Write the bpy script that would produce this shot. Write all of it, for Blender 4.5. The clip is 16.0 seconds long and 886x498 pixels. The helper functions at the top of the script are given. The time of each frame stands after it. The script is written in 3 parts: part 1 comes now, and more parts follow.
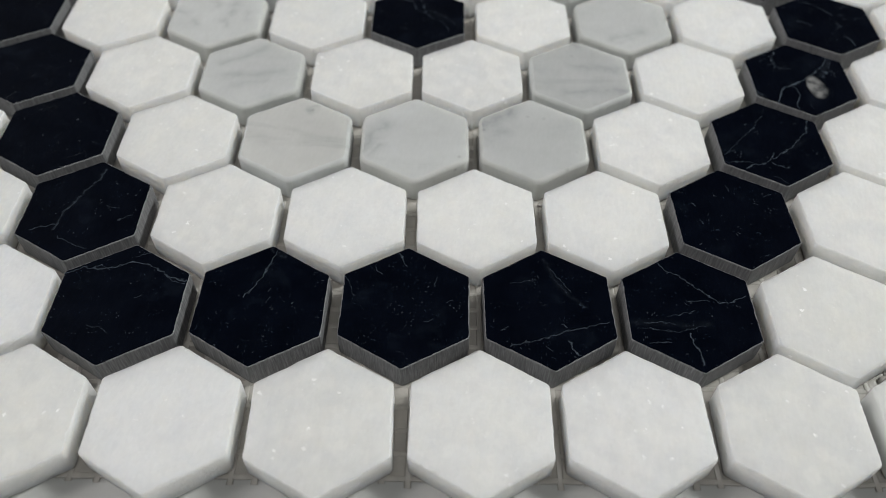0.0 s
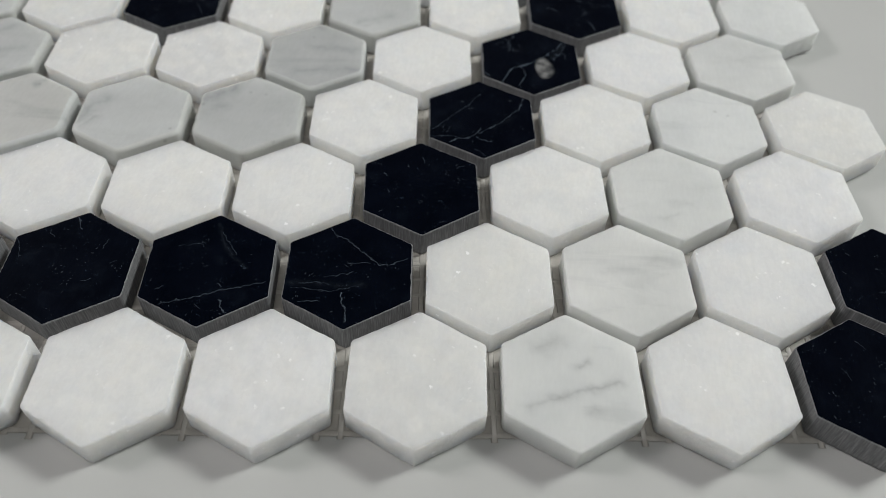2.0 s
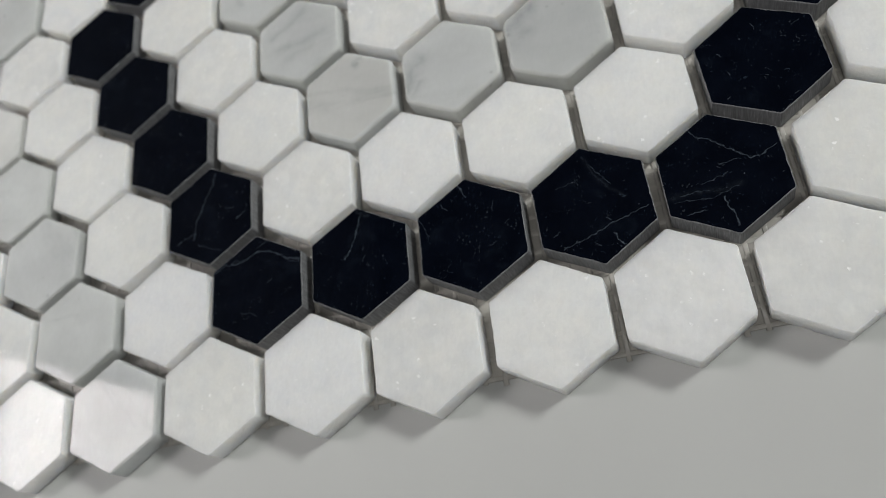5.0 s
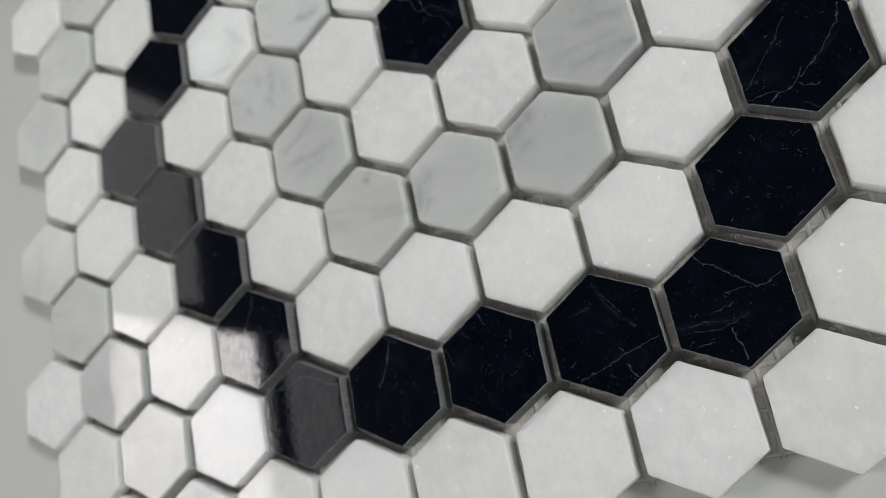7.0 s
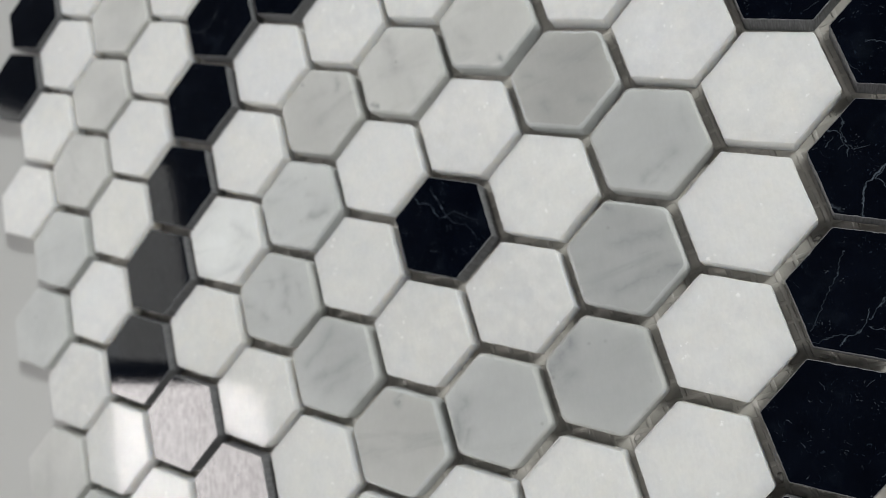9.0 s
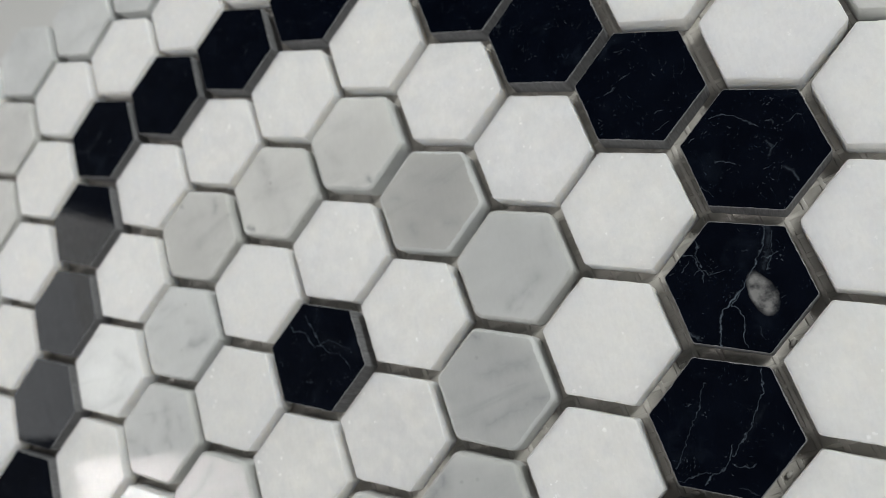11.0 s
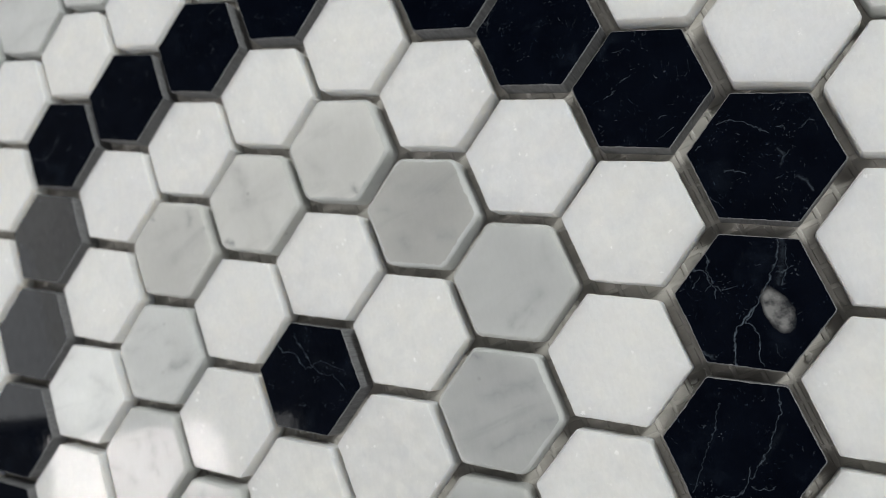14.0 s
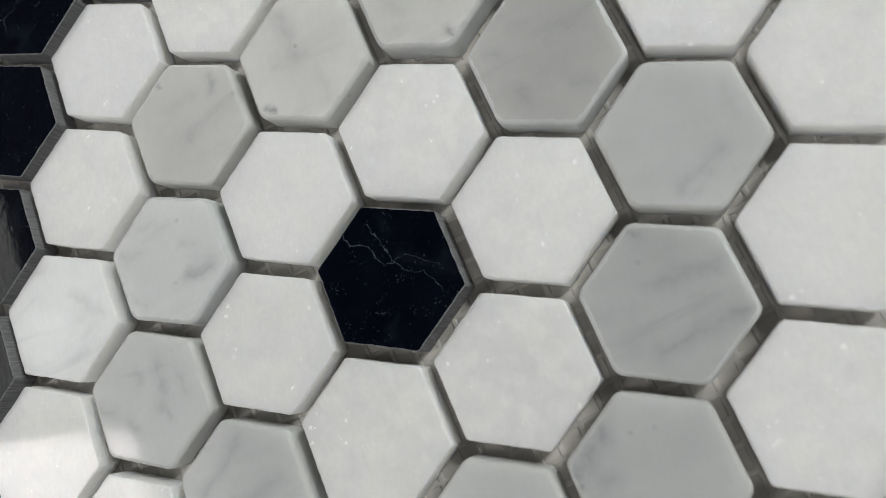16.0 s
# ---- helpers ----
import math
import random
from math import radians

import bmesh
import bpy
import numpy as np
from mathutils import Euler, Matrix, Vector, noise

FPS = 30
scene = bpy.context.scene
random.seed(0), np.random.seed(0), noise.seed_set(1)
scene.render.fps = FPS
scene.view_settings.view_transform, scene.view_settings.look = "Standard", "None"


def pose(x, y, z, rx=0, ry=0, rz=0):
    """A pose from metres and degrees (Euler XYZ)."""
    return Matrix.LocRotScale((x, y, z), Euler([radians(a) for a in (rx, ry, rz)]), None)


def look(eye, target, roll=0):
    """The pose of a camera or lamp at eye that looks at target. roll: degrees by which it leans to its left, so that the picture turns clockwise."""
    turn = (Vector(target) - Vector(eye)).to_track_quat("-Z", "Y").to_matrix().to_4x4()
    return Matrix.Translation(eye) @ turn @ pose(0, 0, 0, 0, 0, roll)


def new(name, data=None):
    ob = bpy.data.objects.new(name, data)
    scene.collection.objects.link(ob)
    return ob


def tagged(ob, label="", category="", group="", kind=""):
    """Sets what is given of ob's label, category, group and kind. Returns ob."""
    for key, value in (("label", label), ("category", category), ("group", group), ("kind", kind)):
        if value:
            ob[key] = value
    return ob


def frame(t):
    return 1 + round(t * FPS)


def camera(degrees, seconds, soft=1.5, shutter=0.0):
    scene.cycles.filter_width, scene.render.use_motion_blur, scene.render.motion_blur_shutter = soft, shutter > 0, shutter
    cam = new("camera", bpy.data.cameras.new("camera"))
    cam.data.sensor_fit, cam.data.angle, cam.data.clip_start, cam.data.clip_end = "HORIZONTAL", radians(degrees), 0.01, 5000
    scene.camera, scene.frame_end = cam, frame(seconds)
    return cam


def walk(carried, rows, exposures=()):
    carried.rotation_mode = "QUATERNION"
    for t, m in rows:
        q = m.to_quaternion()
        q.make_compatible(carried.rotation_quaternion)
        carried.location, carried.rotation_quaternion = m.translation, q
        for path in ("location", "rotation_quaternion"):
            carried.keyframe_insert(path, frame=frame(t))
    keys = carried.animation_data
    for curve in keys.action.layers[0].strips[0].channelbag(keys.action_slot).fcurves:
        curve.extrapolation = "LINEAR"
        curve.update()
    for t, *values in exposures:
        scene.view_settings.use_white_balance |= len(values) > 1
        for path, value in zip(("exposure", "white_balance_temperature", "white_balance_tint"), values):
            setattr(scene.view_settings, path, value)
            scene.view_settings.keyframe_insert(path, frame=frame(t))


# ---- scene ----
# Camera path: seconds, place relative to the middle of the sheet's top face, turn in degrees.
TABLE_Z = 0.75
THICK = 0.0062
TOP_Z = TABLE_Z + THICK
cam = camera(59.58, 16.0, soft=0.5)
PATH = [
    (0.0, 0.0062, -0.0795, 0.1129, 39.38, -0.59, 0.55),
    (0.5, 0.0215, -0.0831, 0.1134, 39.79, -1.12, 0.36),
    (1.0, 0.0353, -0.0849, 0.1131, 39.89, -1.27, 0.20),
    (1.5, 0.0485, -0.0880, 0.1118, 40.35, -1.79, 0.11),
    (2.0, 0.0644, -0.0892, 0.1100, 40.78, -1.75, -0.06),
    (2.5, 0.0766, -0.0907, 0.1113, 40.97, -1.91, -0.73),
    (3.0, 0.0824, -0.0852, 0.1193, 40.13, 0.06, -1.60),
    (3.5, 0.0646, -0.0804, 0.1270, 36.86, 4.81, -2.45),
    (4.0, 0.0538, -0.0826, 0.1319, 31.86, 11.15, -3.24),
    (4.5, 0.0418, -0.0762, 0.1393, 26.46, 15.95, -4.95),
    (4.7, 0.0382, -0.0731, 0.1398, 24.61, 17.45, -5.70),
    (5.2, 0.0356, -0.0640, 0.1436, 20.52, 20.60, -7.32),
    (5.7, 0.0407, -0.0523, 0.1487, 16.69, 23.27, -8.95),
    (6.3, 0.0513, -0.0376, 0.1545, 13.14, 25.51, -10.73),
    (6.8, 0.0594, -0.0269, 0.1573, 11.66, 26.33, -11.91),
    (7.0, 0.0623, -0.0228, 0.1580, 11.45, 26.31, -12.31),
    (7.5, 0.0656, -0.0113, 0.1557, 11.12, 25.65, -13.78),
    (8.0, 0.0695, 0.0008, 0.1548, 10.99, 25.92, -14.98),
    (8.5, 0.0662, 0.0162, 0.1592, 10.47, 25.87, -16.02),
    (9.0, 0.0653, 0.0286, 0.1605, 10.42, 26.40, -16.65),
    (9.2, 0.0661, 0.0351, 0.1610, 10.64, 26.68, -16.83),
    (9.7, 0.0699, 0.0435, 0.1599, 11.16, 26.83, -17.54),
    (10.2, 0.0775, 0.0451, 0.1558, 11.84, 26.51, -18.57),
    (10.8, 0.0892, 0.0417, 0.1491, 12.17, 26.10, -19.81),
    (11.3, 0.0990, 0.0374, 0.1442, 11.45, 26.25, -20.49),
    (11.5, 0.1031, 0.0352, 0.1422, 10.53, 26.48, -20.67),
    (12.0, 0.1141, 0.0324, 0.1402, 9.45, 27.13, -20.92),
    (12.5, 0.1210, 0.0290, 0.1422, 7.87, 27.29, -21.94),
    (13.0, 0.1219, 0.0384, 0.1462, 7.37, 26.66, -22.75),
    (13.5, 0.1071, 0.0511, 0.1468, 6.56, 25.69, -23.40),
    (14.0, 0.0906, 0.0567, 0.1447, 7.20, 23.85, -23.17),
    (14.5, 0.0679, 0.0561, 0.1344, 7.66, 21.78, -23.12),
    (15.0, 0.0550, 0.0571, 0.1277, 7.71, 19.99, -23.35),
    (15.5, 0.0462, 0.0570, 0.1225, 8.12, 18.48, -23.49),
    (16.0, 0.0376, 0.0575, 0.1180, 7.86, 17.76, -23.81),
]
walk(cam, [(t, pose(x, y, z + TOP_Z, rx, ry, rz)) for t, x, y, z, rx, ry, rz in PATH],
     exposures=[(0.0, 0.20), (0.8, 0.16), (1.5, 0.12), (3.5, 0.09), (4.5, 0.06), (7.4, 0.06), (8.2, 0.08), (12.0, 0.08), (14.3, 0.14), (15.2, 0.15), (16.0, 0.05)])
cam.data.dof.use_dof = True
cam.data.dof.focus_distance = 0.140
cam.data.dof.aperture_fstop = 17.0

# ---- world and lights ----
world = bpy.data.worlds.new("overcast_sky")
scene.world = world
world.use_nodes = True
sky = world.node_tree.nodes.new("ShaderNodeTexSky")
sky.sky_type, sky.sun_disc = "NISHITA", False
sky.sun_elevation, sky.sun_rotation = radians(40), radians(200)
backing_node = world.node_tree.nodes["Background"]
world.node_tree.links.new(sky.outputs[0], backing_node.inputs[0])
backing_node.inputs[1].default_value = 0.05


def area_lamp(name, eye, target, sx, sy, watts, color):
    data = bpy.data.lights.new(name, "AREA")
    data.shape, data.size, data.size_y, data.energy, data.color = "RECTANGLE", sx, sy, watts, color
    ob = new(name, data)
    ob.matrix_world = look(eye, target)
    return ob


WALL_X = -0.90
area_lamp("window_daylight", (WALL_X - 0.01, 0.13, TOP_Z + 0.88), (0, 0.13, TOP_Z + 0.88), 0.40, 0.38, 7.2, (1.0, 0.95, 0.94))
area_lamp("fanlight_daylight", (WALL_X - 0.01, 0.13, TOP_Z + 1.23), (0, 0.13, TOP_Z + 1.23), 0.40, 0.22, 0.37, (1.0, 1.0, 1.0))
area_lamp("blind_daylight", (WALL_X - 0.01, 0.5725, TOP_Z + 0.71), (0, 0.5725, TOP_Z + 0.71), 0.415, 0.42, 0.72, (1.0, 1.0, 0.97))
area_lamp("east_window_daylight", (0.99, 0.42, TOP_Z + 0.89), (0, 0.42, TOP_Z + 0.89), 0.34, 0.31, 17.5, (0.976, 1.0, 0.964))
# Unseen fill added from the south to brighten the tiles' front sides.
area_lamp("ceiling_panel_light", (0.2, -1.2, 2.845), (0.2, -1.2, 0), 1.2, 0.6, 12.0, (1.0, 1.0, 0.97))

# ---- materials ----


def material(name, rough=0.5, spec=0.5):
    m = bpy.data.materials.new(name)
    m.use_nodes = True
    b = m.node_tree.nodes["Principled BSDF"]
    b.inputs["Roughness"].default_value = rough
    b.inputs["Specular IOR Level"].default_value = spec
    return m, m.node_tree, b


def node(tree, kind, **inputs):
    n = tree.nodes.new(kind)
    for key, value in inputs.items():
        n.inputs[key.replace("_", " ")].default_value = value
    return n


def ramp(tree, source, stops):
    n = tree.nodes.new("ShaderNodeValToRGB")
    while len(n.color_ramp.elements) < len(stops):
        n.color_ramp.elements.new(0.5)
    for e, (p, c) in zip(n.color_ramp.elements, stops):
        e.position = p
        e.color = (*c, 1) if len(c) == 3 else c
    tree.links.new(source, n.inputs[0])
    return n


def mix(tree, fac, a, b, mode="MIX"):
    n = tree.nodes.new("ShaderNodeMix")
    n.data_type, n.blend_type = "RGBA", mode
    for value, slot in ((fac, n.inputs[0]), (a, n.inputs[6]), (b, n.inputs[7])):
        if isinstance(value, (int, float)):
            slot.default_value = value
        elif isinstance(value, tuple):
            slot.default_value = (*value, 1)
        else:
            tree.links.new(value, slot)
    return n.outputs[2]


def stone_coords(tree):
    """Object coordinates shifted by each tile's own random number, so that no two tiles carry the same stone."""
    tc = tree.nodes.new("ShaderNodeTexCoord")
    info = tree.nodes.new("ShaderNodeObjectInfo")
    mul = tree.nodes.new("ShaderNodeVectorMath")
    mul.operation = "SCALE"
    mul.inputs[0].default_value = (3.1, 5.7, 1.3)
    tree.links.new(info.outputs["Random"], mul.inputs["Scale"])
    add = tree.nodes.new("ShaderNodeVectorMath")
    tree.links.new(tc.outputs["Object"], add.inputs[0])
    tree.links.new(mul.outputs[0], add.inputs[1])
    return add.outputs[0], info.outputs["Random"], tc.outputs["Object"]


def noise_tex(tree, coord, scale, detail=3.0, rough=0.5, distort=0.0):
    n = node(tree, "ShaderNodeTexNoise", Scale=scale, Detail=detail, Roughness=rough, Distortion=distort)
    tree.links.new(coord, n.inputs["Vector"])
    return n.outputs[0]


def bump(tree, b, height, strength, distance):
    n = node(tree, "ShaderNodeBump", Strength=strength, Distance=distance)
    tree.links.new(height, n.inputs["Height"])
    tree.links.new(n.outputs[0], b.inputs["Normal"])


def polish_marks(tree, b, low, high, scale=1300):
    """Uneven polish: marks that run one way over the whole sheet and vary the gloss."""
    geo = tree.nodes.new("ShaderNodeNewGeometry")
    turned = tree.nodes.new("ShaderNodeMapping")
    turned.vector_type = "TEXTURE"
    turned.inputs["Rotation"].default_value = (0, 0, radians(80))
    turned.inputs["Scale"].default_value = (3.2, 1.0, 1.0)
    tree.links.new(geo.outputs["Position"], turned.inputs[0])
    marks = noise_tex(tree, turned.outputs[0], scale, 3, 0.6)
    sheen = node(tree, "ShaderNodeMapRange", From_Min=0.40, From_Max=0.60, To_Min=low, To_Max=high)
    tree.links.new(marks, sheen.inputs[0])
    tree.links.new(sheen.outputs[0], b.inputs["Specular IOR Level"])
    return marks


def math_node(tree, op, *values, clamp=False):
    n = tree.nodes.new("ShaderNodeMath")
    n.operation, n.use_clamp = op, clamp
    for value, slot in zip(values, n.inputs):
        if isinstance(value, (int, float)):
            slot.default_value = value
        else:
            tree.links.new(value, slot)
    return n.outputs[0]


def vector_node(tree, op, *values, out=0):
    n = tree.nodes.new("ShaderNodeVectorMath")
    n.operation = op
    for value, slot in zip(values, n.inputs):
        if isinstance(value, tuple):
            slot.default_value = value
        else:
            tree.links.new(value, slot)
    return n.outputs[out]


def white_stone(name="white_crystalline_marble", rough=0.022, clouds=0.65, hue=(1.0, 1.0, 1.0)):
    m, t, b = material(name, rough)
    co, rnd, _ = stone_coords(t)
    cloud = ramp(t, noise_tex(t, co, 130, 4, 0.6), [(0.30, (0.785, 0.79, 0.79)), (0.5, (0.82, 0.82, 0.81)), (0.70, (0.84, 0.837, 0.815))])
    tint = ramp(t, rnd, [(0.0, (0.96, 0.965, 0.97)), (0.5, (1.0, 1.0, 0.985)), (1.0, (0.985, 0.985, 0.99))])
    grains = node(t, "ShaderNodeTexVoronoi", Scale=1500.0)
    t.links.new(co, grains.inputs["Vector"])
    tone = ramp(t, grains.outputs["Color"], [(0.0, (0.95, 0.95, 0.953)), (0.8, (1.0, 1.0, 1.0))])
    # Pale crystals, their glints put into the base colour as near-white specks.
    crystal = node(t, "ShaderNodeTexVoronoi", Scale=640.0)
    ragged = t.nodes.new("ShaderNodeTexNoise")
    ragged.inputs["Scale"].default_value, ragged.inputs["Detail"].default_value = 1500, 2
    t.links.new(co, ragged.inputs["Vector"])
    off = vector_node(t, "SUBTRACT", ragged.outputs["Color"], (0.5, 0.5, 0.5))
    t.links.new(vector_node(t, "MULTIPLY_ADD", off, (0.0013, 0.0013, 0.0013), co), crystal.inputs["Vector"])
    crystal_glint = ramp(t, crystal.outputs["Distance"], [(0.19, (1, 1, 1)), (0.27, (0, 0, 0))])
    where = ramp(t, noise_tex(t, co, 330, 2), [(0.60, (0, 0, 0)), (0.72, (0.9, 0.9, 0.9))])
    lumps = node(t, "ShaderNodeTexVoronoi", Scale=430.0)
    lumps.feature = "SMOOTH_F1"
    t.links.new(co, lumps.inputs["Vector"])
    patchy = ramp(t, lumps.outputs["Color"], [(0.15, (0.885, 0.892, 0.902)), (0.7, (1.0, 1.0, 1.0))])
    shown = node(t, "ShaderNodeMapRange", To_Min=clouds - 0.6, To_Max=clouds)
    t.links.new(rnd, shown.inputs[0])
    tone_b = mix(t, shown.outputs[0], (1.0, 1.0, 1.0), patchy.outputs[0])
    body = mix(t, 0.7, mix(t, 1.0, cloud.outputs[0], tint.outputs[0], "MULTIPLY"), tone.outputs[0], "MULTIPLY")
    body = mix(t, 1.0, mix(t, 1.0, body, tone_b, "MULTIPLY"), hue, "MULTIPLY")
    t.links.new(mix(t, mix(t, 1.0, crystal_glint.outputs[0], where.outputs[0], "MULTIPLY"), body, (1.0, 1.0, 0.995)), b.inputs["Base Color"])
    b.inputs["Subsurface Weight"].default_value = 1.0
    b.inputs["Subsurface Radius"].default_value = (1.0, 0.95, 0.87)
    b.inputs["Subsurface Scale"].default_value = 0.010
    wave = polish_marks(t, b, 0.05, 0.30, 1700)
    facet = node(t, "ShaderNodeTexVoronoi", Scale=900.0)
    t.links.new(co, facet.inputs["Vector"])
    high = mix(t, 0.25, wave, facet.outputs["Color"])
    if rough < 0.3:
        bump(t, b, noise_tex(t, co, 1500, 2), 0.020, 0.0003)
    else:
        bump(t, b, high, 0.7, 0.0004)
    return m


def grey_stone(name="grey_veined_marble", dark=(0.453, 0.463, 0.460), light=(0.555, 0.564, 0.560), lines=(), rough=0.04, own_tint=True):
    m, t, b = material(name, rough)
    co, rnd, local = stone_coords(t)
    cloud = ramp(t, noise_tex(t, co, 55, 4, 0.55), [(0.3, dark), (0.7, light)])
    streak = t.nodes.new("ShaderNodeMapping")
    streak.inputs["Rotation"].default_value = (0, 0, 0.5)
    streak.inputs["Scale"].default_value = (0.35, 1.25, 1.0)
    t.links.new(co, streak.inputs[0])
    vein = ramp(t, noise_tex(t, streak.outputs[0], 110, 5, 0.55, 0.9),
                [(0.27, (0.72, 0.73, 0.74)), (0.42, (0.95, 0.95, 0.95)), (0.6, (1.0, 1.0, 1.0))])
    col = mix(t, 0.5, cloud.outputs[0], vein.outputs[0], "MULTIPLY")
    if lines:
        warp = t.nodes.new("ShaderNodeTexNoise")
        warp.inputs["Scale"].default_value, warp.inputs["Detail"].default_value = 300, 5
        t.links.new(co, warp.inputs["Vector"])
        shift = vector_node(t, "SUBTRACT", warp.outputs["Color"], (0.5, 0.5, 0.5))
        here = vector_node(t, "MULTIPLY_ADD", shift, (0.0034, 0.0034, 0.0), local)
        broken = ramp(t, noise_tex(t, co, 330, 3), [(0.32, (0.45, 0.45, 0.45)), (0.66, (1, 1, 1))])
        col = mix(t, mix(t, 1.0, line_field(t, here, [(*q[:4], q[4] * 4.6, q[5] * 1.25) for q in lines]), broken.outputs[0], "MULTIPLY"), col, (0.24, 0.25, 0.26))
    own_stops = [(0.0, (0.90, 0.90, 0.885)), (0.35, (1.02, 1.035, 1.045)), (0.7, (0.97, 0.98, 0.97)), (1.0, (1.07, 1.06, 1.04))]
    if own_tint:
        col = mix(t, 1.0, col, ramp(t, rnd, own_stops).outputs[0], "MULTIPLY")
    freckle = node(t, "ShaderNodeTexVoronoi", Scale=260.0)
    t.links.new(co, freckle.inputs["Vector"])
    dark = ramp(t, freckle.outputs["Distance"], [(0.05, (1, 1, 1)), (0.16, (0, 0, 0))])
    few = ramp(t, noise_tex(t, co, 150, 2), [(0.58, (0, 0, 0)), (0.66, (0.5, 0.5, 0.5))])
    col = mix(t, mix(t, 1.0, dark.outputs[0], few.outputs[0], "MULTIPLY"), col, (0.25, 0.25, 0.25))
    t.links.new(col, b.inputs["Base Color"])
    b.inputs["Subsurface Weight"].default_value = 0.95
    b.inputs["Subsurface Radius"].default_value = (1.0, 1.0, 0.95)
    b.inputs["Subsurface Scale"].default_value = 0.0065
    polish_marks(t, b, 0.05, 0.28, 1700)
    bump(t, b, noise_tex(t, co, 1500, 2), 0.016, 0.0003)
    return m


def line_field(t, here, lines):
    """Closeness (0 to 1) of the point here to the nearest of the lines x, y, x, y, width (mm), strength."""
    total = 0.0
    for x0, y0, x1, y1, width, strength in lines:
        a, d = Vector((x0, y0)) * 1e-3, Vector((x1 - x0, y1 - y0)) * 1e-3
        rel = vector_node(t, "SUBTRACT", here, (a.x, a.y, 0.0))
        flat = vector_node(t, "MULTIPLY", rel, (1.0, 1.0, 0.0))
        k = 1 / max(d.length_squared, 1e-9)
        f = math_node(t, "ADD", vector_node(t, "DOT_PRODUCT", flat, (d.x * k, d.y * k, 0.0), out=1), 0.0, clamp=True)
        foot = t.nodes.new("ShaderNodeVectorMath")
        foot.operation = "SCALE"
        foot.inputs[0].default_value = (d.x, d.y, 0)
        t.links.new(f, foot.inputs["Scale"])
        dist = vector_node(t, "DISTANCE", flat, foot.outputs[0], out=1)
        near = math_node(t, "POWER", math_node(t, "MULTIPLY_ADD", dist, -1000 / (width * 1.55), 1.0, clamp=True), 2.6)
        total = math_node(t, "MAXIMUM", math_node(t, "MULTIPLY", near, strength), total)
    return total


